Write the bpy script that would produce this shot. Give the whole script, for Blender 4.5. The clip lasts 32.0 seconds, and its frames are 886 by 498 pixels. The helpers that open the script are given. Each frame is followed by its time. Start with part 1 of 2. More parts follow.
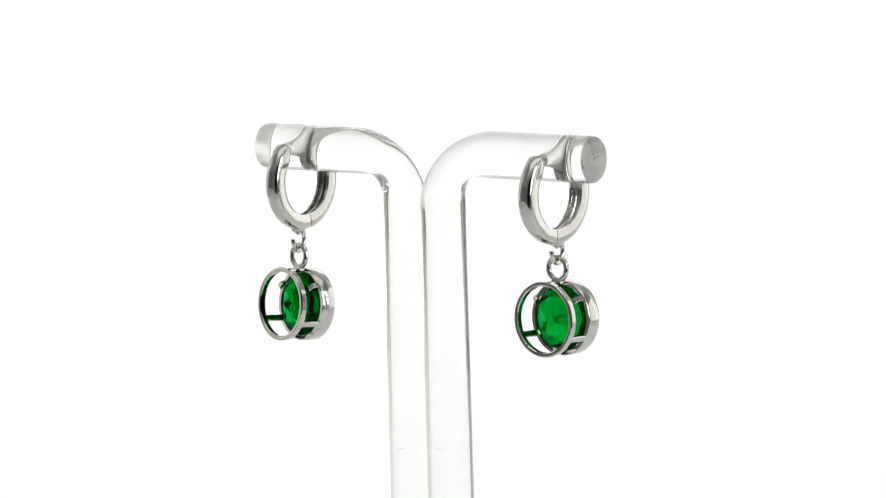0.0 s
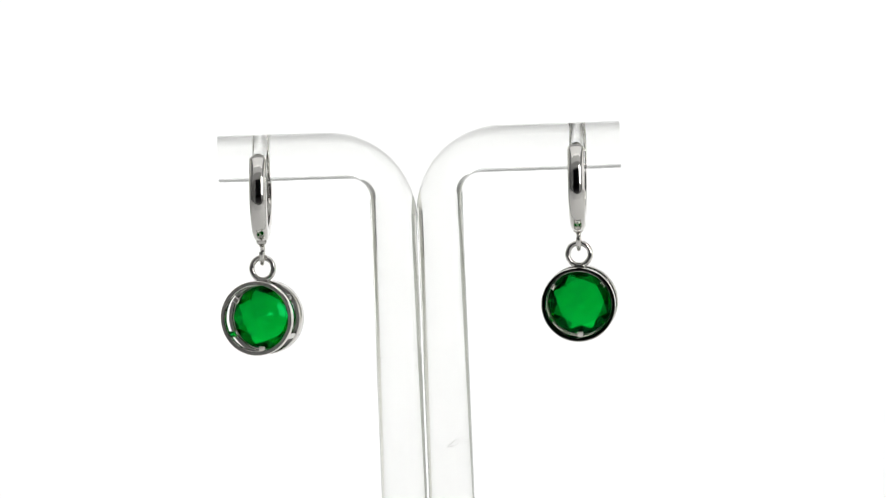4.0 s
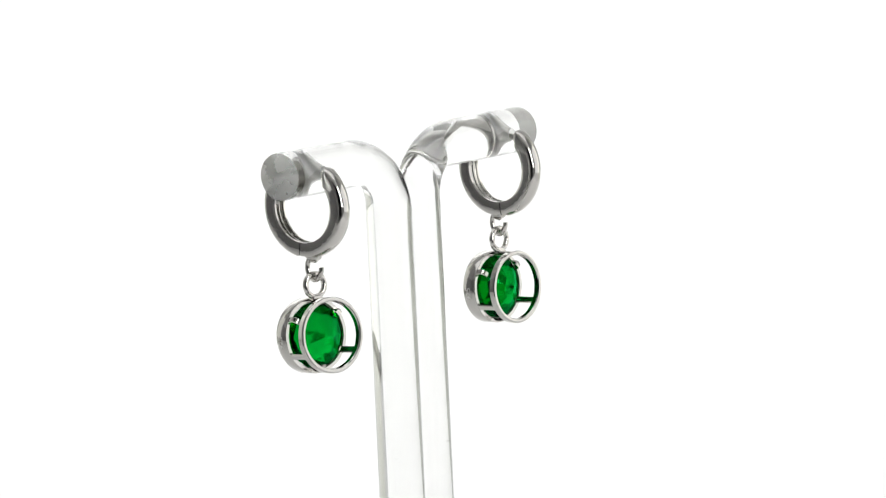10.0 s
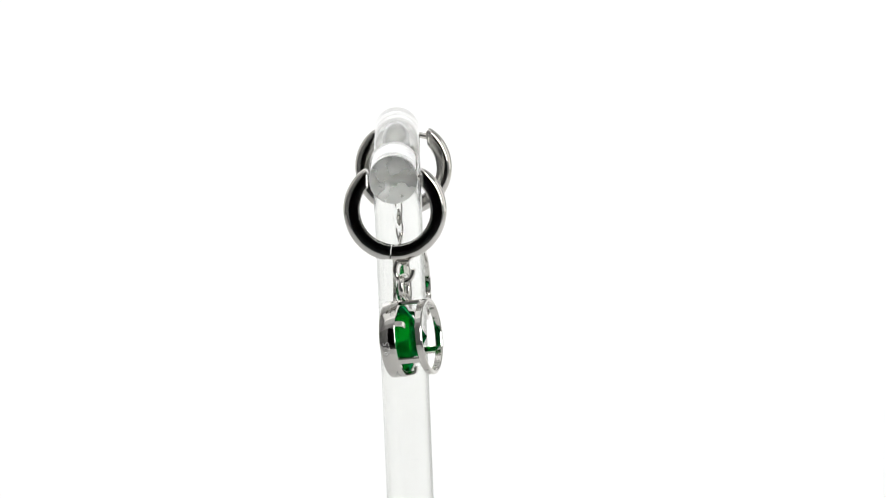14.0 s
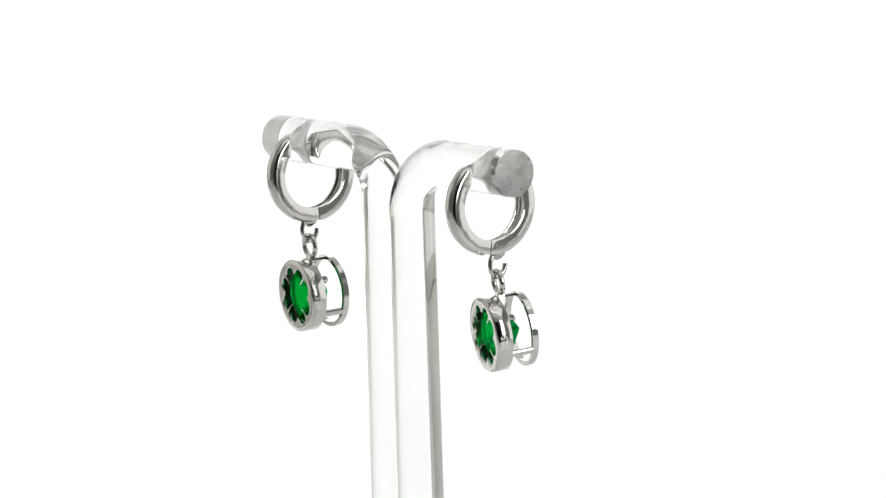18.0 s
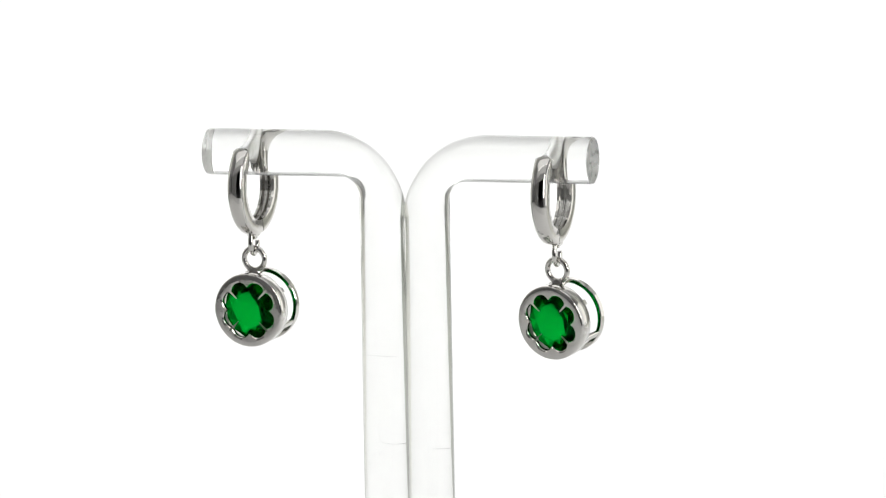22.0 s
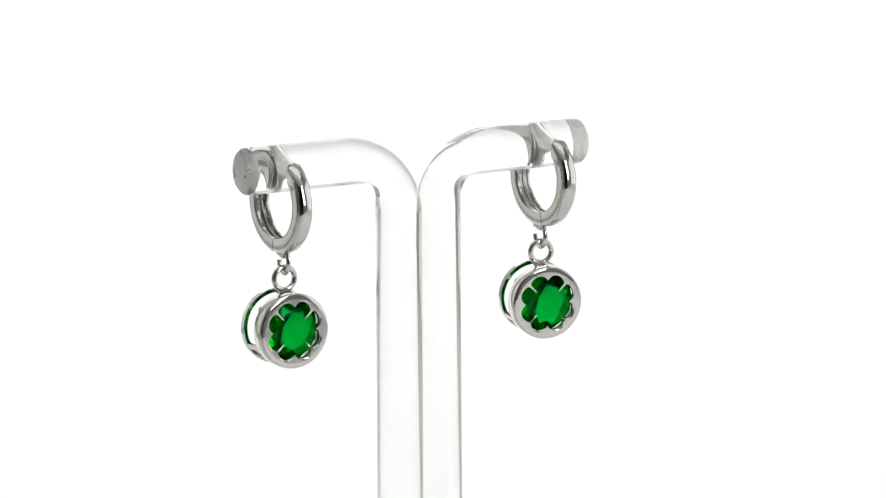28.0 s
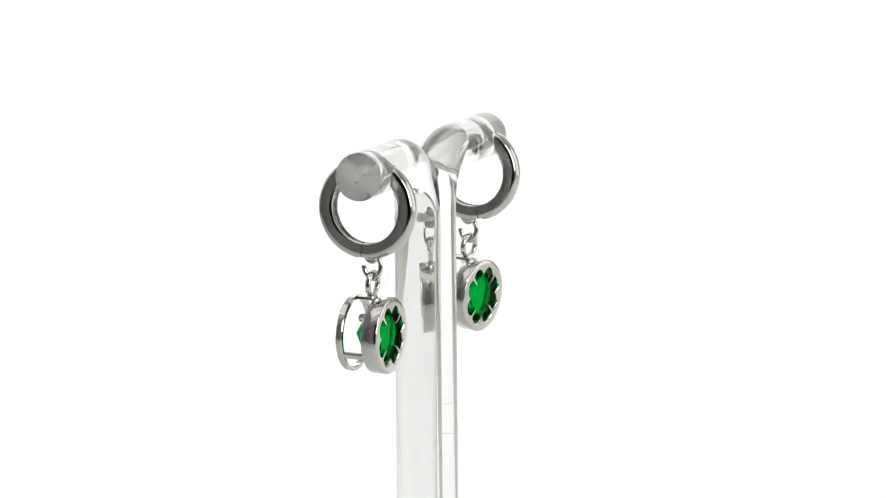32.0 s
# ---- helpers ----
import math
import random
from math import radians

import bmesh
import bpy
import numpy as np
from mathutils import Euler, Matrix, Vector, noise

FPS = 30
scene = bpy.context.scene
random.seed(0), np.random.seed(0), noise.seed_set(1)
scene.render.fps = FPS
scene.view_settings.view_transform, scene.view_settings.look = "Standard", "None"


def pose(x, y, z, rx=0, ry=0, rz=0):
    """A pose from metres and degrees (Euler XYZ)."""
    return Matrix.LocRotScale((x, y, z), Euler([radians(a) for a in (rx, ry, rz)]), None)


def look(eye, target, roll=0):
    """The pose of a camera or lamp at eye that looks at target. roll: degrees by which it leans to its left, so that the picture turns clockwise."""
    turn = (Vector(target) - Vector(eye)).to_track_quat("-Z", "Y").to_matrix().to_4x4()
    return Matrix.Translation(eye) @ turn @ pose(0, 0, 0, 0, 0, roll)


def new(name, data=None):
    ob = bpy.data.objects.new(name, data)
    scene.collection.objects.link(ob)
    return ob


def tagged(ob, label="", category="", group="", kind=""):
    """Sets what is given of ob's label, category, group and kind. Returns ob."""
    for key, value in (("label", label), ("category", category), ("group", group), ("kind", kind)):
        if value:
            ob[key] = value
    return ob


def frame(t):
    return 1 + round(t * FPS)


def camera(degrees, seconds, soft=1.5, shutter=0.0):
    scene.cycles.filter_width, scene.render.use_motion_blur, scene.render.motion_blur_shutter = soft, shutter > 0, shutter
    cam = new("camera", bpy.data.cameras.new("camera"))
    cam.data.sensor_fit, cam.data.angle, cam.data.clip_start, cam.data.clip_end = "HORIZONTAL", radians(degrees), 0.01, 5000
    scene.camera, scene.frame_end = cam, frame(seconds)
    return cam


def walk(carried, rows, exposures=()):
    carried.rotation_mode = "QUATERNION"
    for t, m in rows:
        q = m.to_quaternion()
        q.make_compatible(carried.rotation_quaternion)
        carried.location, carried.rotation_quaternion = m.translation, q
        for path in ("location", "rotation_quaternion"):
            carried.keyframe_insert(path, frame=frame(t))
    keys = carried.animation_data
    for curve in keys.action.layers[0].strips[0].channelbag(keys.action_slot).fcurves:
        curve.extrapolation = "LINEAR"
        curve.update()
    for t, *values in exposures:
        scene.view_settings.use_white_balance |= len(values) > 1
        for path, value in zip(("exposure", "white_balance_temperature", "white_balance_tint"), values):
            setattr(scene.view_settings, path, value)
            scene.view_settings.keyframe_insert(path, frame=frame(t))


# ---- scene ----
MM = 0.001
TABLE = 0.144            # height of the turning frame's origin above the table
SPIN, START = 8.9954, -34.2   # turntable: degrees per second, angle at the start

# camera: stands still on its tripod
cam = camera(10.534, 32.0, soft=1.2)
EYE = (0.0, -0.71072, TABLE + 0.063495)
AIM = Vector((math.sin(radians(0.351)) * math.cos(radians(7.744)),
              math.cos(radians(0.351)) * math.cos(radians(7.744)),
              -math.sin(radians(7.744))))
VIEW = look(EYE, Vector(EYE) + AIM, -1.47)
walk(cam, [(0.0, VIEW), (32.0, VIEW)])

# light: a dim room round a white tent with lamps at its top and sides
world = bpy.data.worlds.new("world")
scene.world = world
world.use_nodes = True
world.node_tree.nodes["Background"].inputs[0].default_value = (0.5, 0.5, 0.5, 1)
world.node_tree.nodes["Background"].inputs[1].default_value = 0.02


def area_lamp(name, eye, target, sx, sy, watts, colour=(1, 1, 1)):
    data = bpy.data.lights.new(name, "AREA")
    data.shape, data.size, data.size_y, data.energy, data.color = "RECTANGLE", sx, sy, watts, colour
    ob = new(name, data)
    ob.matrix_world = look(eye, target)
    return ob


# fill light added to whiten the paper, screened from the stand
area_lamp("backdrop_fill", (-0.12, 0.44, 0.92), (-0.12, 0.46, 0.0), 0.95, 0.2, 5.5)
area_lamp("top_lamp", (0, -0.04, 0.93), (0, -0.02, 0.0), 1.1, 0.5, 1.15)
area_lamp("side_lamp", (0.635, 0.03, 0.255), (0, 0.03, 0.255), 0.66, 0.5, 0.88)
area_lamp("side_lamp", (-0.635, 0.29, 0.26), (0, 0.29, 0.26), 0.42, 0.5, 0.2)
# fill added above the opening to brighten sawn ends that face forward
area_lamp("top_front_fill", (0, -0.28, 0.56), (0, 0.0, 0.2), 0.8, 0.34, 0.28)
area_lamp("front_lamp", (0.21, -0.27, 0.24), (0, 0, 0.14), 0.07, 0.26, 0.55)
scene.view_settings.exposure = 0.0
scene.cycles.max_bounces = scene.cycles.transmission_bounces = scene.cycles.glossy_bounces = 28   # light is led far along the clear rods


# ---------- materials ----------
def material(name):
    m = bpy.data.materials.new(name)
    m.use_nodes = True
    return m, m.node_tree.nodes, m.node_tree.links, m.node_tree.nodes["Principled BSDF"]


def noise_to(nodes, links, scale, low, high, socket, detail=4.0, coord="Object"):
    tc = nodes.new("ShaderNodeTexCoord")
    n = nodes.new("ShaderNodeTexNoise")
    n.inputs["Scale"].default_value, n.inputs["Detail"].default_value = scale, detail
    r = nodes.new("ShaderNodeMapRange")
    r.inputs["From Min"].default_value, r.inputs["From Max"].default_value = 0.3, 0.7
    r.inputs["To Min"].default_value, r.inputs["To Max"].default_value = low, high
    links.new(tc.outputs[coord], n.inputs["Vector"])
    links.new(n.outputs["Fac"], r.inputs["Value"])
    if socket:
        links.new(r.outputs["Result"], socket)
    return r.outputs["Result"]


def bump_to(nodes, links, bsdf, height, strength, distance):
    b = nodes.new("ShaderNodeBump")
    b.inputs["Strength"].default_value, b.inputs["Distance"].default_value = strength, distance
    links.new(height, b.inputs["Height"])
    links.new(b.outputs["Normal"], bsdf.inputs["Normal"])


def metal(name, colour, rough_low, rough_high, dents):
    m, nodes, links, p = material(name)
    p.inputs["Base Color"].default_value = (*colour, 1)
    p.inputs["Metallic"].default_value = 1.0
    noise_to(nodes, links, 900.0, rough_low, rough_high, p.inputs["Roughness"])
    bump_to(nodes, links, p, noise_to(nodes, links, 420.0, 0.0, 1.0, None, 3.0), dents, 0.0002)
    return m


def clear(name, colour, ior, rough, wave=0.0):
    m, nodes, links, p = material(name)
    p.inputs["Base Color"].default_value = (*colour, 1)
    p.inputs["Transmission Weight"].default_value = 1.0
    p.inputs["IOR"].default_value = ior
    p.inputs["Roughness"].default_value = rough
    if wave:
        bump_to(nodes, links, p, noise_to(nodes, links, 160.0, 0.0, 1.0, None, 2.0), wave, 0.0002)
    return m


def matt(name, colour, spread, scale, rough=0.85):
    m, nodes, links, p = material(name)
    f = noise_to(nodes, links, scale, 0.0, 1.0, None, 6.0)
    mix = nodes.new("ShaderNodeMix")
    mix.data_type = "RGBA"
    mix.inputs["A"].default_value = (*[c * (1 - spread) for c in colour], 1)
    mix.inputs["B"].default_value = (*colour, 1)
    links.new(f, mix.inputs["Factor"])
    links.new(mix.outputs["Result"], p.inputs["Base Color"])
    p.inputs["Roughness"].default_value = rough
    bump_to(nodes, links, p, noise_to(nodes, links, scale * 30, 0.0, 1.0, None, 3.0), 0.1, 0.0003)
    return m


STEEL = metal("polished_steel", (0.68, 0.665, 0.635), 0.05, 0.12, 0.10)
STEEL_IN = metal("cast_steel", (0.56, 0.55, 0.525), 0.16, 0.30, 0.6)
STAMPED = metal("struck_steel", (0.80, 0.795, 0.78), 0.42, 0.55, 0.1)
# steel darkened by hand: the shade inside the cup is put into its colour
STEEL_CUP = metal("shaded_cup_steel", (0.28, 0.275, 0.26), 0.3, 0.45, 0.3)


def stained_glass(name, colour, ior):
    """Clear coloured glass that deepens with every pass and every bounce inside."""
    m, nodes, links, p = material(name)
    g = nodes.new("ShaderNodeBsdfGlass")
    g.inputs["Color"].default_value, g.inputs["IOR"].default_value, g.inputs["Roughness"].default_value = (*colour, 1), ior, 0.0
    links.new(g.outputs["BSDF"], nodes["Material Output"].inputs["Surface"])
    nodes.remove(p)
    return m


GREEN = stained_glass("green_glass", (0.012, 0.575, 0.165), 1.56)
ACRYLIC = clear("clear_acrylic", (0.99, 0.995, 0.985), 1.49, 0.0, 0.025)
DRILLED = clear("drilled_acrylic", (0.97, 0.97, 0.965), 1.49, 0.3, 0.9)
SAWN = clear("sawn_acrylic", (0.95, 0.95, 0.935), 1.49, 0.38, 0.4)
SAWN.node_tree.nodes["Principled BSDF"].inputs["Transmission Weight"].default_value = 0.9


def scatter(m, share, colour):
    """Lets a share of the light pass diffusely through a ground surface."""
    nodes, links = m.node_tree.nodes, m.node_tree.links
    t, mix = nodes.new("ShaderNodeBsdfTranslucent"), nodes.new("ShaderNodeMixShader")
    t.inputs["Color"].default_value = (*colour, 1)
    mix.inputs["Fac"].default_value = share
    links.new(nodes["Principled BSDF"].outputs["BSDF"], mix.inputs[1])
    links.new(t.outputs["BSDF"], mix.inputs[2])
    links.new(mix.outputs["Shader"], nodes["Material Output"].inputs["Surface"])


scatter(SAWN, 0.2, (0.97, 0.97, 0.95))
scatter(DRILLED, 0.15, (0.97, 0.97, 0.94))


def mottle(m, light, dark, scale):
    """Cloudy stains on a sawn face."""
    nodes, links = m.node_tree.nodes, m.node_tree.links
    f = noise_to(nodes, links, scale, 0.0, 1.0, None, 3.0)
    mix = nodes.new("ShaderNodeMix")
    mix.data_type = "RGBA"
    mix.inputs["A"].default_value, mix.inputs["B"].default_value = (*dark, 1), (*light, 1)
    links.new(f, mix.inputs["Factor"])
    links.new(mix.outputs["Result"], nodes["Principled BSDF"].inputs["Base Color"])
    links.new(mix.outputs["Result"], nodes["Translucent BSDF"].inputs["Color"])


mottle(SAWN, (1.0, 1.0, 0.98), (0.86, 0.87, 0.84), 420.0)
noise_to(SAWN.node_tree.nodes, SAWN.node_tree.links, 330.0, 0.06, 0.5,
         SAWN.node_tree.nodes["Principled BSDF"].inputs["Roughness"], 3.0)
mottle(DRILLED, (0.99, 0.99, 0.97), (0.90, 0.90, 0.87), 1100.0)
PAPER = matt("white_paper", (0.90, 0.90, 0.90), 0.006, 3.0)
FABRIC = matt("grey_tent_fabric", (0.40, 0.40, 0.40), 0.03, 9.0)
# darker copy of the grey fabric: the tent's dim side put into colour
SHADE = matt("shaded_tent_fabric", (0.25, 0.25, 0.25), 0.03, 9.0)
CLOTH = matt("white_cloth", (0.80, 0.80, 0.80), 0.03, 9.0)
LINING = matt("tent_lining", (0.54, 0.545, 0.50), 0.03, 9.0)
# two invented floor cloths whose tones set how bright the rods refract
SAGE = matt("grey_green_cloth", (0.43, 0.44, 0.40), 0.03, 9.0)
ECRU = matt("pale_cream_cloth", (0.78, 0.78, 0.73), 0.03, 9.0)
CREAM = matt("cream_tent_lining", (0.62, 0.62, 0.57), 0.03, 9.0)
DARK = matt("dark_room_paint", (0.13, 0.13, 0.132), 0.2, 3.0)


# ---------- mesh helpers ----------
def part(name, bm, mats, parent, label="", smooth=35):
    bmesh.ops.recalc_face_normals(bm, faces=bm.faces)
    me = bpy.data.meshes.new(name)
    bm.to_mesh(me)
    bm.free()
    for m in (mats if isinstance(mats, (list, tuple)) else [mats]):
        me.materials.append(m)
    if smooth:
        me.shade_smooth()
        me.set_sharp_from_angle(angle=radians(smooth))
    ob = new(name, me)
    ob.parent = parent
    if label:
        ob["label"] = label
    return ob


def rings(bm, loops, closed=False, cap=False, mat=0):
    """Skin a list of equal vertex loops."""
    vs = [[bm.verts.new(co) for co in loop] for loop in loops]
    n = len(vs[0])
    pairs = list(zip(vs, vs[1:])) + ([(vs[-1], vs[0])] if closed else [])
    for a, b in pairs:
        for i in range(n):
            j = (i + 1) % n
            bm.faces.new((a[i], a[j], b[j], b[i])).material_index = mat
    caps = []
    if cap:
        caps = [bm.faces.new(vs[0][::-1]), bm.faces.new(vs[-1])]
    return vs, caps


def sweep(bm, path, profile, closed=False, cap=True, side=Vector((1, 0, 0))):
    """Carry a profile of (across, out) pairs along a path; across is measured along side."""
    loops = []
    n = len(path)
    for i, p in enumerate(path):
        a = path[(i - 1) % n] if closed or i else path[i]
        b = path[(i + 1) % n] if closed or i < n - 1 else path[i]
        t = (Vector(b) - Vector(a)).normalized()
        o = t.cross(side).normalized()
        s = o.cross(t).normalized()
        prof = profile(i / (n - 1)) if callable(profile) else profile
        loops.append([Vector(p) + s * u + o * v for u, v in prof])
    return rings(bm, loops, closed=closed, cap=cap and not closed)


def disc(r, n=16):
    return [(r * math.cos(2 * math.pi * k / n), r * math.sin(2 * math.pi * k / n)) for k in range(n)]


def box_shape(u, v, c):
    """A small rectangle with cut corners, centred."""
    return [(-u + c, -v), (u - c, -v), (u, -v + c), (u, v - c), (u - c, v), (-u + c, v), (-u, v - c), (-u, -v + c)]


# ---------- the setting ----------
def slab(name, x0, x1, y0, y1, z0, z1, mat, label, category="wall"):
    bm = bmesh.new()
    bmesh.ops.create_cube(bm, size=1.0, matrix=Matrix.LocRotScale(
        ((x0 + x1) / 2, (y0 + y1) / 2, (z0 + z1) / 2), None, (x1 - x0, y1 - y0, z1 - z0)))
    ob = part(name, bm, mat, None, smooth=0)
    return tagged(ob, label, category, kind="structure")


def sweep_paper():
    prof = [(-0.17, 0.0), (0.15, 0.0)]
    for k in range(1, 25):
        a = radians(90 * k / 24)
        prof.append((0.15 + 0.52 * math.sin(a), 0.52 - 0.52 * math.cos(a)))
    prof.append((0.67, 0.62))
    out = []
    for i, (y, z) in enumerate(prof):
        a, b = prof[max(i - 1, 0)], prof[min(i + 1, len(prof) - 1)]
        d = Vector((b[0] - a[0], b[1] - a[1])).normalized()
        out.append((y + d.y * 0.002, z - d.x * 0.002))
    bm = bmesh.new()
    ring = prof + out[::-1]
    vs, caps = rings(bm, [[(x, y, z) for y, z in ring] for x in (-0.30, 0.30)], cap=True)
    return tagged(part("backdrop", bm, PAPER, None, smooth=40),
                  "seamless white paper sweep behind the stand", "backdrop", kind="structure")


sweep_paper()
for side, x0, x1 in (("west", -0.66, -0.64), ("east", 0.64, 0.66)):
    # west sides get darker cloth than east, so uneven light sits in colour
    slab("wall_tent_" + side, x0, x1, 0.10, 0.70, -0.002, 0.95, CREAM if side == "east" else LINING, "pale cloth side of the light tent")
    slab("wall_tent_front_" + side, x0, x1, -0.31, 0.099, -0.002, 0.36, FABRIC if side == "east" else SHADE, "grey fabric side of the light tent")
    slab("wall_tent_upper_" + side, x0, x1, -0.31, 0.099, 0.361, 0.95, FABRIC, "grey fabric upper side of the light tent")
slab("wall_tent_north", -0.66, 0.66, 0.71, 0.73, -0.002, 0.95, FABRIC, "pale grey fabric back of the light tent")
slab("ceiling_tent", -0.66, 0.66, -0.33, 0.73, 0.953, 0.973, CLOTH, "white fabric top of the light tent", "ceiling")
slab("wall_tent_south_west", -0.66, -0.15, -0.33, -0.31, -0.002, 0.36, SHADE, "front flap of the light tent")
slab("wall_tent_south_east", 0.15, 0.66, -0.33, -0.31, -0.002, 0.36, SHADE, "front flap of the light tent")
slab("wall_tent_south_top", -0.66, 0.66, -0.33, -0.31, 0.361, 0.95, FABRIC, "front flap of the light tent over the camera opening")
# out of view: added to keep the backdrop's fill light off the steel
slab("wall_light_blocker", -0.64, 0.64, 0.283, 0.289, 0.45, 0.952, CLOTH, "unseen white fabric screen added to hide the backdrop fill light")
# out of view beside the paper: dimmer west and brighter east half, added
slab("floor_tent_west", -0.66, 0.0, 0.10, 0.71, -0.004, -0.003, SAGE, "unseen grey-green floor added to dim the rods' refractions", "floor")
slab("floor_tent_east", 0.001, 0.66, 0.10, 0.71, -0.004, -0.003, ECRU, "unseen pale cream floor added to lighten the rods' refractions", "floor")
slab("floor_tent_front", -0.66, 0.66, -0.31, 0.099, -0.004, -0.003, CLOTH, "white cloth floor at the light tent's mouth", "floor")
slab("floor", -1.8, 1.8, -2.4, 1.4, -0.06, -0.004, DARK, "dark table top under the light tent", "floor")
slab("wall_south", -1.8, 1.8, -2.46, -2.4, -0.06, 2.0, DARK, "plain dark wall of the room")
slab("wall_north", -1.8, 1.8, 1.4, 1.46, -0.06, 2.0, DARK, "plain dark wall of the room")
slab("wall_west", -1.86, -1.8, -2.46, 1.46, -0.06, 2.0, DARK, "plain dark wall of the room")
slab("wall_east", 1.8, 1.86, -2.46, 1.46, -0.06, 2.0, DARK, "plain dark wall of the room")
slab("ceiling", -1.86, 1.86, -2.46, 1.46, 2.0, 2.06, DARK, "plain dark ceiling of the room", "ceiling")

# ---------- the acrylic stand ----------
ROD = 3.5 * MM
HOLE = 0.95 * MM


def at(x, y, z):
    """A point of the turning frame, from millimetres."""
    return Vector((x * MM, y * MM, z * MM + TABLE))


POST = 3.42 * MM
ARM_A, ARM_B = at(-28.72, 3.56, -19.1), at(31.23, 1.19, -18.4)
TOP_A, TOP_B = at(-2.94, 2.49, -19.0), at(4.0, 2.02, -18.55)     # where the arm's axis would meet the post's axis
FOOT_A, FOOT_B = at(-1.48, 0.5, -144.0), at(5.85, 0.2, -144.0)


def acrylic_rod(parent, end, corner, foot, hole_at, hole_yaw):
    """A round rod along an arm, round a heated bend with a tight inside, and down to the foot."""
    a, b = (end - corner).normalized(), (foot - corner).normalized()
    across = a.cross(b).normalized()
    r_in, r_out, n = 2.6 * MM, 12.9 * MM, 56
    mid_in = corner + (a + b) * (ROD + r_in)
    mid_out = corner + (a + b) * (r_out - ROD)
    rows = []                                  # centre and half height of each section
    for k in range(10):
        r = ROD - (0.06 * MM if k == 0 else 0)
        s = (0.0, 0.02, 0.1, 0.22, 0.34, 0.46, 0.58, 0.7, 0.85, 1.0)[k]
        rows.append((end + (corner + a * 13 * MM - end) * s, -b * r, r))
    for k in range(31):
        f = radians(90 * k / 30)
        d = -b * math.cos(f) - a * math.sin(f)
        p, q = mid_in + d * r_in, mid_out + d * r_out
        rows.append(((p + q) / 2, (q - p) / 2, ROD + (POST - ROD) * k / 30))
    for k in range(9):
        rows.append((corner + b * 13 * MM + (foot - corner - b * 13 * MM) * (k / 8), -a * POST, POST))
    bm = bmesh.new()
    loops = [[c + across * (r * math.cos(2 * math.pi * k / n)) + h * math.sin(2 * math.pi * k / n) for k in range(n)] for c, h, r in rows]
    vs, caps = rings(bm, loops, cap=True)
    for f in caps:
        f.material_index = 1
    ob = part("acrylic_rod", bm, [ACRYLIC, SAWN, DRILLED], parent, "bent clear acrylic rod with a sawn end")
    # the drilled hole that takes the earring's post
    cb = bmesh.new()
    bmesh.ops.create_cone(cb, cap_ends=True, segments=24, radius1=HOLE, radius2=HOLE, depth=12 * MM,
                          matrix=Matrix.Translation(hole_at) @ Matrix.Rotation(radians(hole_yaw), 4, "Z") @ Matrix.Rotation(radians(90), 4, "X"))
    for f in cb.faces:
        f.material_index = 2
    cutter = part("cutter", cb, [ACRYLIC, SAWN, DRILLED], None, smooth=0)
    mod = ob.modifiers.new("drilled", "BOOLEAN")
    mod.object, mod.operation, mod.solver = cutter, "DIFFERENCE", "EXACT"
    bpy.context.view_layer.update()
    done = bpy.data.meshes.new_from_object(ob.evaluated_get(bpy.context.evaluated_depsgraph_get()))
    ob.modifiers.clear()
    ob.data = done
    done.name = "acrylic_rod"
    done.shade_smooth()
    done.set_sharp_from_angle(angle=radians(35))
    bpy.data.objects.remove(cutter)
    return ob


HOOP_A, HOOP_B = at(-22.55, 3.25, -24.2), at(24.7, 0.5, -23.65)   # centres of the two hoops
YAW_A, YAW_B = -4.2, -5.4                                        # turn of the hoops about the upright
RISE = 5.25



stand = new("earring_stand")
tagged(stand, "clear acrylic earring stand of two bent rods standing on white paper", "earring stand")
acrylic_rod(stand, ARM_A, TOP_A, FOOT_A, HOOP_A + Vector((0, 0, RISE * MM)), YAW_A)
acrylic_rod(stand, ARM_B, TOP_B, FOOT_B, HOOP_B + Vector((0, 0, RISE * MM)), YAW_B)

MARK = matt("scratched_acrylic", (0.22, 0.22, 0.21), 0.4, 900.0)


def scratch(post_top, post_foot, drop, facing, span, lean, thick):
    """A short score round a post, drop millimetres below the turning frame's origin, centred on the angle facing."""
    axis = (post_foot - post_top).normalized()
    centre = post_top + axis * ((TABLE - drop * MM - post_top.z) / axis.z)
    bm = bmesh.new()
    pts = []
    for k in range(9):
        a = radians(facing + span * (k / 8 - 0.5))
        pts.append(centre + Vector((math.cos(a), math.sin(a), 0)) * (POST + 0.004 * MM) + Vector((0, 0, lean * (k / 8 - 0.5) * MM)))
    sweep(bm, pts, lambda f: disc(0.5 * thick * MM * (0.35 + 0.65 * math.sin(math.pi * (0.08 + 0.84 * f))), 6), side=Vector((0, 0, 1)))
    return part("scratch", bm, MARK, stand, "fine score mark in the acrylic")


for drop, facing, span, lean, thick in ((63.9, 203, 23, 0.0, 0.03), (63.2, 275, 21, 0.3, 0.035), (57.1, 183, 13, 0.1, 0.03), (60.8, 180, 9, 0.0, 0.03),
                                        (49.9, 98, 14, 0.1, 0.03), (62.3, 126, 12, 0.4, 0.03), (61.6, 189, 10, 0.3, 0.04), (64.5, 58, 3, 0.05, 0.06), (65.4, 76, 3, -0.1, 0.045)):
    scratch(TOP_A, FOOT_A, drop, facing, span, lean, thick)
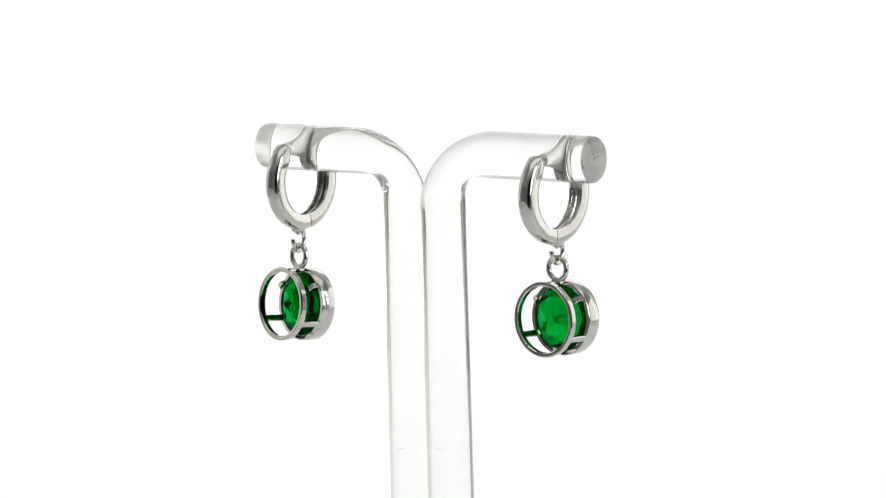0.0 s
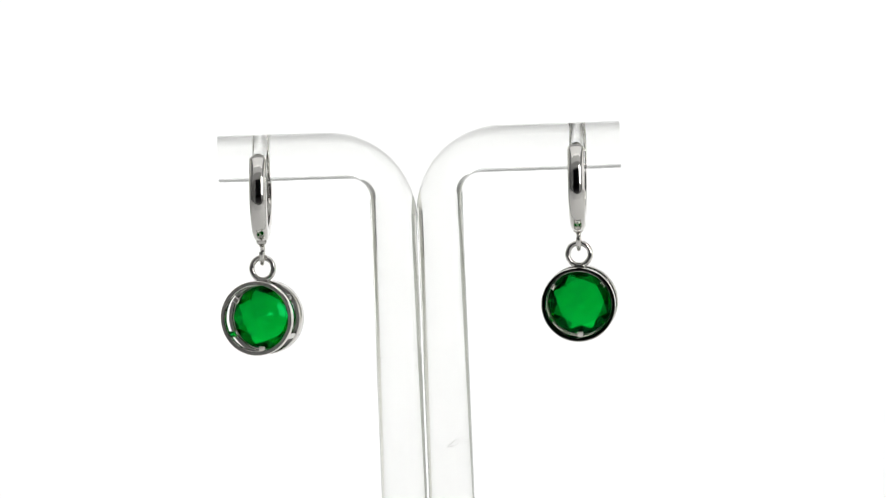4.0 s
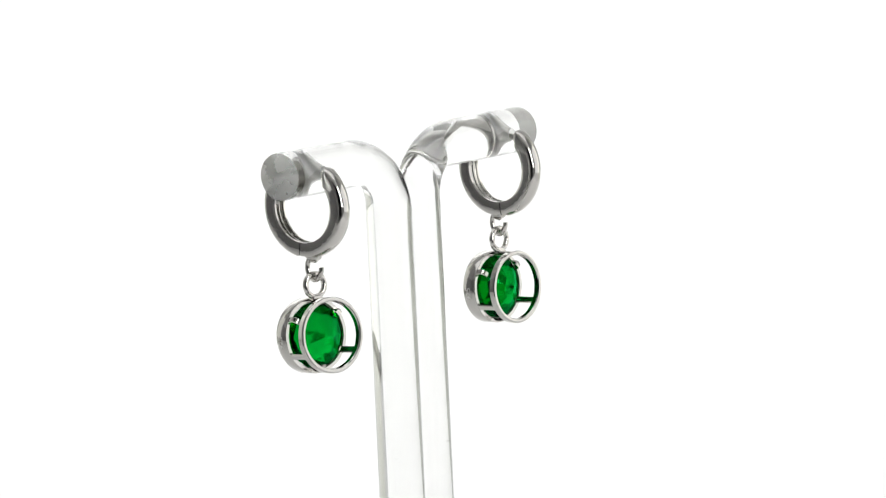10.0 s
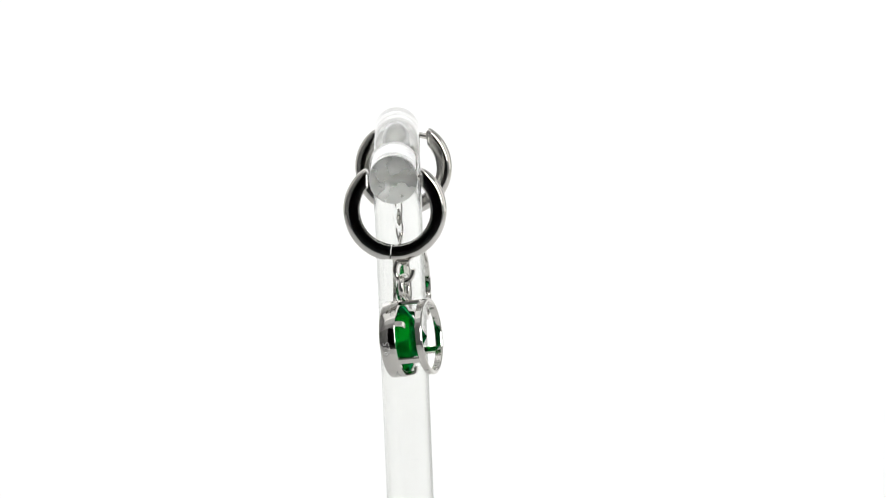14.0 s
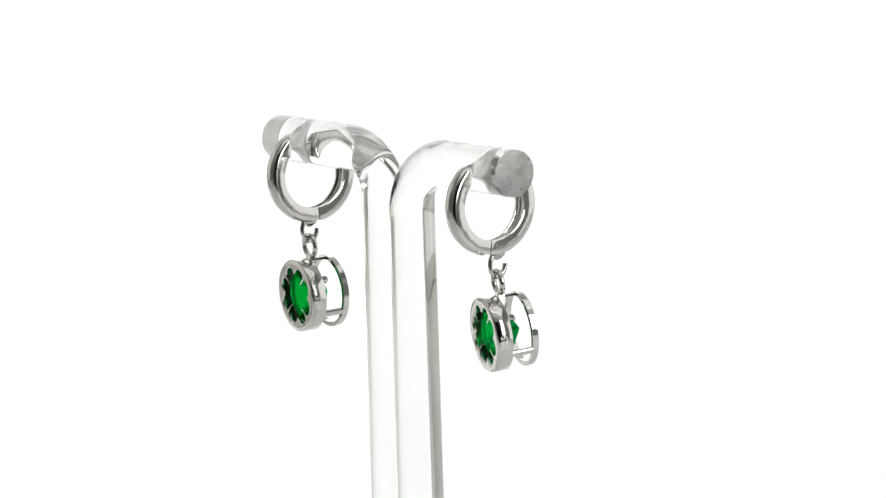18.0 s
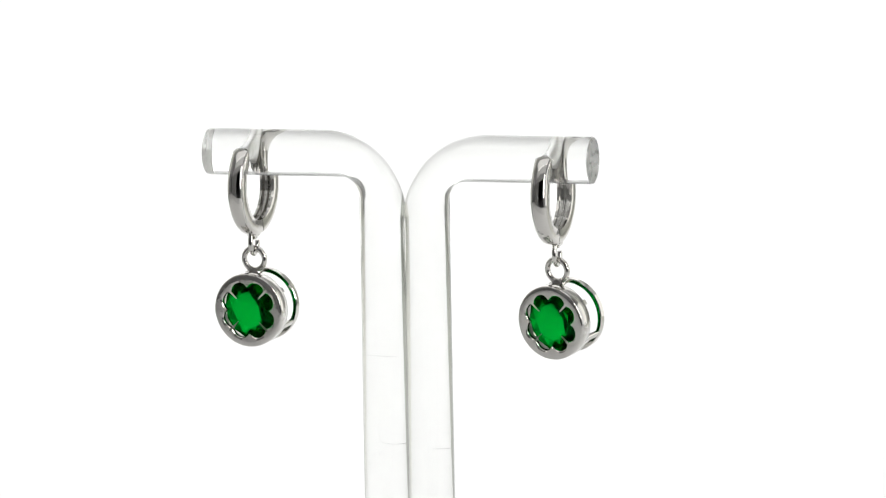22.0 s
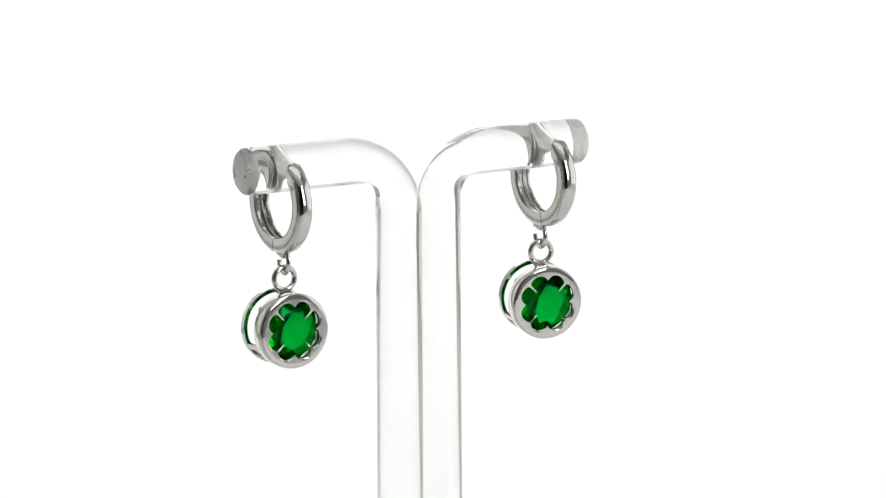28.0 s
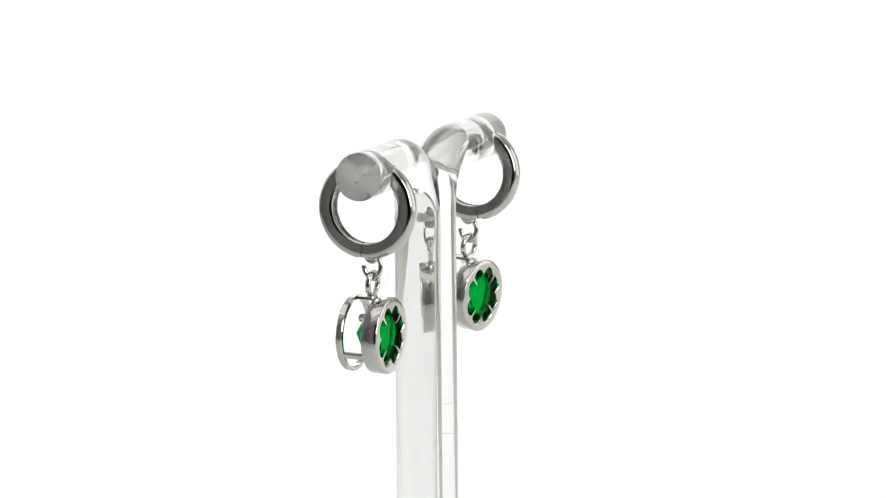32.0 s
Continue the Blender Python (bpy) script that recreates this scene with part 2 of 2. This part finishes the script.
for drop, facing, span, lean, thick in ((62.7, 272, 16, 0.0, 0.07), (62.5, 286, 11, 0.5, 0.03), (49.2, 289, 26, 0.4, 0.025), (51.3, 56, 7, 0.2, 0.03),
                                        (65.1, 58.5, 3, 0.0, 0.08), (63.5, 71, 12, 0.9, 0.035), (62.7, 80, 9, 0.2, 0.035), (63.2, 87, 6, -0.9, 0.03)):
    scratch(TOP_B, FOOT_B, drop, facing, span, lean, thick)

# ---------- the earrings ----------
R_IN, R_OUT, WIDE = 5.15, 7.5, 1.28     # hoop: inner and outer radius, half width, in millimetres
END = 56.0                             # degrees above level at which each half of the hoop ends
SEAM = 7.0                             # degrees from the lowest point to the hinge


def hoop_half(sign, hollow):
    """One half of the hinged hoop; sign -1 is the half on the hook's side."""
    pts = []
    start, stop = (-89.3 + SEAM, END) if sign > 0 else (-90.7 + SEAM, -180 - END)
    steps = 44
    for k in range(steps + 1):
        a = radians(start + (stop - start) * k / steps)
        pts.append((0.0, math.cos(a), math.sin(a)))

    def profile(s):
        w = WIDE * (0.86 + 0.14 * math.sin(math.pi * min(1, s * 1.6) * 0.5))
        top = R_OUT - 0.1 * max(0, (s - 0.9) / 0.1)
        slot = 0.85 if s < 0.045 else 0.0              # room for the hinge's barrel
        out = [(-w * 0.9, R_IN + 0.02), (-w * 0.955, R_IN + 0.2), (-w, R_IN + 0.75), (-w * 0.99, R_OUT - 1.02)]
        for j in range(9):
            b = math.pi * (1 - (j + 0.5) / 9)
            out.append((w * 0.985 * math.cos(b), top - 0.95 + 0.95 * math.sin(b) ** 0.7 - (slot if 2 <= j <= 6 else 0.0)))
        out += [(w * 0.99, R_OUT - 1.02), (w, R_IN + 0.75), (w * 0.955, R_IN + 0.2), (w * 0.9, R_IN + 0.02)]
        if hollow:
            out += [(w * 0.62, R_IN), (w * 0.55, R_IN + 0.6), (w * 0.16, R_IN + 0.6), (w * 0.07, R_IN + 0.12),
                    (-w * 0.07, R_IN + 0.12), (-w * 0.16, R_IN + 0.6), (-w * 0.55, R_IN + 0.6), (-w * 0.62, R_IN)]
        else:
            out += [(w * 0.6, R_IN), (w * 0.55, R_IN + 0.18), (w * 0.16, R_IN + 0.18), (w * 0.07, R_IN + 0.05),
                    (-w * 0.07, R_IN + 0.05), (-w * 0.16, R_IN + 0.18), (-w * 0.55, R_IN + 0.18), (-w * 0.6, R_IN)]
        return out

    bm = bmesh.new()
    loops = []
    for k, (x, cy, cz) in enumerate(pts):
        s = k / steps
        keep = 1.0 if s < 0.965 else 0.78 + 0.22 * math.sqrt(max(0.0, 1 - ((s - 0.965) / 0.035) ** 2))
        middle = (R_IN + R_OUT) / 2 - 0.25 * (1 - keep)
        level = math.degrees(math.asin(cz))                       # near its end the inside is cut back to clear the rod
        thin = 1 - max(0.0, level - 42.0) / (END - 42.0) * 1.25 / (R_OUT - R_IN)
        loop = []
        for u, v in profile(s):
            r = middle + (v - middle) * keep
            r = R_OUT - (R_OUT - r) * thin
            loop.append((u * keep * MM, cy * r * MM, cz * r * MM))
        loops.append(loop)
    rings(bm, loops, cap=True)
    n = len(loops[0])
    for i, f in enumerate(bm.faces):
        if i < steps * n and 17 <= i % n <= 23:
            f.material_index = 1
    bm.normal_update()
    return bm


def torus(bm, major, minor, m, n=36, k=12, squash=1.0, a0=0.0, a1=360.0):
    """A wire ring in the local xz plane, or an open arc of it."""
    whole = a1 - a0 >= 360
    steps = n if whole else n + 1
    loops = []
    for i in range(steps):
        a = radians(a0 + (a1 - a0) * i / n)
        c, s = math.cos(a), math.sin(a)
        loops.append([m @ Vector(((major + minor * math.cos(2 * math.pi * j / k)) * c, minor * math.sin(2 * math.pi * j / k),
                                  (major + minor * math.cos(2 * math.pi * j / k)) * s * squash)) for j in range(k)])
    return rings(bm, loops, closed=whole, cap=not whole)


def clover(a):
    """Radius of the four-leaf cut-out at the angle a."""
    d = math.degrees(a) % 90
    f = d - 90 if d > 45 else d
    c, r, off = 3.03, 1.39, radians(24.5)
    g = abs(radians(f)) - off
    under = r * r - (c * math.sin(g)) ** 2
    rad = c * math.cos(g) + math.sqrt(max(under, 0.0))
    wall = 0.17
    gap = math.sin(radians(45 - abs(f))) * rad
    if gap < wall:
        rad = 2.45
    return rad


def lathe(bm, loops, angles, inside=()):
    """Closed skin through loops of (radius or function, y)."""
    made = []
    for r, y in loops:
        made.append([((r(a) if callable(r) else r) * math.cos(a) * MM, y * MM, (r(a) if callable(r) else r) * math.sin(a) * MM) for a in angles])
    rings(bm, made, closed=True)
    n = len(angles)
    bm.faces.ensure_lookup_table()
    for i in inside:
        for k in range(n):
            bm.faces[(i % len(loops)) * n + k].material_index = 1


RIM, HANG = 5.57, 7.33       # the pendant's radius, and its centre below the bail ring's
ANGLES = [2 * math.pi * k / 288 for k in range(288)]
ANGLES72 = [2 * math.pi * k / 96 for k in range(96)]


def gem(bm):
    """A round brilliant stone: flat table to the clover plate, point to the open ring."""
    table, girdle, half = 2.85, 4.8, math.cos(radians(22.5))

    def ring(count, r, y, shift=0.0):
        return [bm.verts.new((r * MM * math.cos(radians(360 * k / count + shift)), y * MM,
                              r * MM * math.sin(radians(360 * k / count + shift)))) for k in range(count)]

    crown, pavilion = (2.36 - 1.0) / (girdle - table), (0.72 + 2.62) / girdle
    top = ring(8, table, 2.36)
    kite = ring(8, 3.95, 2.36 - crown * (3.95 * half - table), 22.5)
    upper, lower = ring(16, girdle, 1.0), ring(16, girdle, 0.72)
    main = ring(8, 1.3, -2.62 + pavilion * 1.3 * half, 22.5)
    tip = bm.verts.new((0, -2.62 * MM, 0))
    bm.faces.new(top)
    for k in range(16):
        bm.faces.new((upper[k], upper[(k + 1) % 16], lower[(k + 1) % 16], lower[k]))
    for k in range(8):
        a, b, c = 2 * k, 2 * k + 1, (2 * k + 2) % 16
        bm.faces.new((top[k], top[(k + 1) % 8], kite[k]))
        bm.faces.new((top[k], kite[k], upper[a], kite[k - 1]))
        bm.faces.new((kite[k], upper[a], upper[b]))
        bm.faces.new((kite[k], upper[b], upper[c]))
        bm.faces.new((tip, main[k], lower[a], main[k - 1]))
        bm.faces.new((main[k], lower[a], lower[b]))
        bm.faces.new((main[k], lower[b], lower[c]))


def strap(bm, pts, half_w, half_t, angle):
    """A flat bar through (radius, y) points in the half plane at the given angle round the pendant's axis."""
    c, s = math.cos(radians(angle)), math.sin(radians(angle))
    loops = []
    for i, (r, y) in enumerate(pts):
        a, b = pts[max(i - 1, 0)], pts[min(i + 1, len(pts) - 1)]
        d = Vector((b[0] - a[0], b[1] - a[1])).normalized()
        loop = []
        for u, v in box_shape(half_w, half_t, min(half_w, half_t) * 0.45):
            rr, yy = r - d.y * v, y + d.x * v
            loop.append(((rr * c - u * s) * MM, yy * MM, (rr * s + u * c) * MM))
        loops.append(loop)
    rings(bm, loops, cap=True)


def stamp(pendant, words, angle, middle):
    """A tiny mark struck into the bezel's wall, read upwards."""
    cu = bpy.data.curves.new("stamp", "FONT")
    cu.body, cu.size, cu.extrude, cu.align_x, cu.align_y = words, 1.4, 0.01, "CENTER", "CENTER"
    text = new("stamp", cu)
    bpy.context.view_layer.update()
    me = bpy.data.meshes.new_from_object(text.evaluated_get(bpy.context.evaluated_depsgraph_get()))
    bpy.data.objects.remove(text)
    for v in me.vertices:
        a = radians(angle) - v.co.x / RIM
        r = RIM + 0.004 + v.co.z
        v.co = (r * math.cos(a) * MM, (middle + v.co.y) * MM, r * math.sin(a) * MM)
    me.materials.clear()
    me.materials.append(STAMPED)
    ob = new("stamp", me)
    ob.parent = pendant
    ob["label"] = "tiny struck fineness mark"


def earring(flip, bail, turn, tilt, mark=""):
    """flip: turn of the hinged hoop; bail: the pendant ring's centre from the hoop's centre; turn, tilt: the pendant's yaw and lean."""
    root = new("drop_earring")
    spin = Matrix.Rotation(radians(flip), 4, "Z")

    def hooped(name, bm, mat, label=""):
        bmesh.ops.transform(bm, matrix=spin, verts=bm.verts)
        return part(name, bm, mat, root, label)

    hooped("hoop_front", hoop_half(-1, False), [STEEL, STEEL_IN], "polished half of the hinged hoop")
    hooped("hoop_back", hoop_half(1, True), [STEEL, STEEL_IN], "hollow-backed half of the hinged hoop")
    bm = bmesh.new()
    pts = []
    for k in range(15):
        s = k / 14
        pts.append((0, (-4.1 + 8.2 * s) * MM, (RISE - 0.62 + 0.55 * math.sin(math.pi * s)) * MM))
    sweep(bm, pts, disc(0.47 * MM, 12))
    hooped("post", bm, STEEL, "thin steel ear post through the drilled hole")
    bm = bmesh.new()
    a = radians(-90 + SEAM)
    bmesh.ops.create_cone(bm, cap_ends=True, segments=20, radius1=0.34 * MM, radius2=0.34 * MM, depth=1.9 * MM,
                          matrix=Matrix.Translation((0, math.cos(a) * (R_OUT - 0.75) * MM, math.sin(a) * (R_OUT - 0.75) * MM)) @ Matrix.Rotation(radians(90), 4, "Y"))
    hooped("hinge", bm, STEEL_IN)
    # the open wire hook below the hoop
    hy, hz = bail[1], bail[2]
    bm = bmesh.new()
    m = Matrix.Translation((bail[0] * MM, hy * MM, (hz + 2.55) * MM)) @ Matrix.Rotation(radians(90), 4, "Z")
    torus(bm, 1.3 * MM, 0.37 * MM, m, squash=1.28, a0=-185, a1=65)
    lug = Matrix.Translation((bail[0] * MM, hy * MM, (-R_OUT - 0.02) * MM)) @ Matrix.Rotation(radians(flip), 4, "Z")
    vs, _ = rings(bm, [[lug @ Vector((u * MM, v * MM, z * MM)) for u, v in box_shape(w, d, 0.2)] for w, d, z in
                       ((0.75, 1.0, 0.35), (0.72, 0.95, 0.0), (0.45, 0.6, -0.3), (0.34, 0.4, -0.55))], cap=True)
    part("hook", bm, STEEL, root, "open wire hook under the hoop")

    # the pendant: bezel cup with its clover plate, and what it carries
    # the cup's inner faces take the steel with shade in its colour
    bm = bmesh.new()
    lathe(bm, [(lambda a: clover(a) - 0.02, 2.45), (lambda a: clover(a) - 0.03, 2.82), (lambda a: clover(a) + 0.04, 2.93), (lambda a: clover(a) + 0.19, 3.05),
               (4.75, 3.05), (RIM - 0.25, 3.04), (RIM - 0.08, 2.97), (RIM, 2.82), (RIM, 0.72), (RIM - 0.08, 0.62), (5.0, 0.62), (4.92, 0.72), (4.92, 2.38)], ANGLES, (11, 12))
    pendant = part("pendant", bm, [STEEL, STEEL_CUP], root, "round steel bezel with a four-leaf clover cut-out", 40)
    pendant.matrix_basis = (Matrix.Translation(Vector(bail) * MM) @ Matrix.Rotation(radians(turn), 4, "Z")
                            @ Matrix.Rotation(radians(-tilt), 4, "X") @ Matrix.Translation((0, 0.15 * MM, -HANG * MM)))
    bm = bmesh.new()
    lathe(bm, [(RIM, -2.48), (RIM, -3.25), (RIM - 0.1, -3.38), (RIM - 0.35, -3.42), (RIM - 0.58, -3.37), (RIM - 0.68, -3.23), (RIM - 0.68, -2.48), (RIM - 0.6, -2.38), (RIM - 0.1, -2.38)], ANGLES72)
    part("front_ring", bm, STEEL, pendant, "open polished steel ring")
    for ang in (90, 210, 330):
        bm = bmesh.new()
        strap(bm, [(RIM - 0.36, -2.58), (RIM - 0.36, -0.8), (RIM - 0.36, 1.0)], 0.5, 0.3, ang)
        part("strut", bm, STEEL, pendant)
    for ang in (148, 38, 270):
        bm = bmesh.new()
        strap(bm, [(RIM - 0.42, 1.0), (RIM - 0.42, 0.25), (RIM - 0.5, -0.15), (RIM - 0.8, -0.35), (RIM - 1.3, -0.38)], 0.42, 0.26, ang)
        part("prong", bm, STEEL, pendant)
    bm = bmesh.new()
    gem(bm)
    part("gemstone", bm, GREEN, pendant, "faceted round green glass stone with a point", 0)
    bm = bmesh.new()
    torus(bm, 1.68 * MM, 0.42 * MM, Matrix.Translation((0, -0.15 * MM, HANG * MM)))
    rings(bm, [[((u) * MM, (v - 0.15) * MM, z * MM) for u, v in box_shape(w, d, 0.15)] for w, d, z in
               ((0.95, 0.6, RIM - 0.45), (0.9, 0.55, RIM - 0.05), (0.55, 0.42, RIM + 0.25), (0.4, 0.36, RIM + 0.45))], cap=True)
    part("bail_ring", bm, STEEL, pendant, "steel ring soldered to the bezel's top")
    if mark:
        stamp(pendant, mark, 186.0, 1.95)
    tagged(root, "silver-coloured steel huggie hoop earring with a round green glass pendant", "earring", "pair of earrings")
    return root


earring_a = earring(0.0, (0.0, -1.05, -11.4), -13.3, 6.0, "925")
earring_b = earring(180.0, (0.0, 0.45, -11.05), -2.6, 3.0, "925")


# ---------- the turning of the stand and what hangs on it ----------
def motions():
    steps = [k * 0.5 for k in range(65)]

    def turned(t, place, yaw):
        return Matrix.Rotation(radians(START + SPIN * t), 4, "Z") @ Matrix.Translation(place) @ Matrix.Rotation(radians(yaw), 4, "Z")

    walk(stand, [(t, turned(t, Vector((0, 0, 0)), 0.0)) for t in steps])
    walk(earring_a, [(t, turned(t, HOOP_A, YAW_A)) for t in steps])
    walk(earring_b, [(t, turned(t, HOOP_B, YAW_B)) for t in steps])


motions()
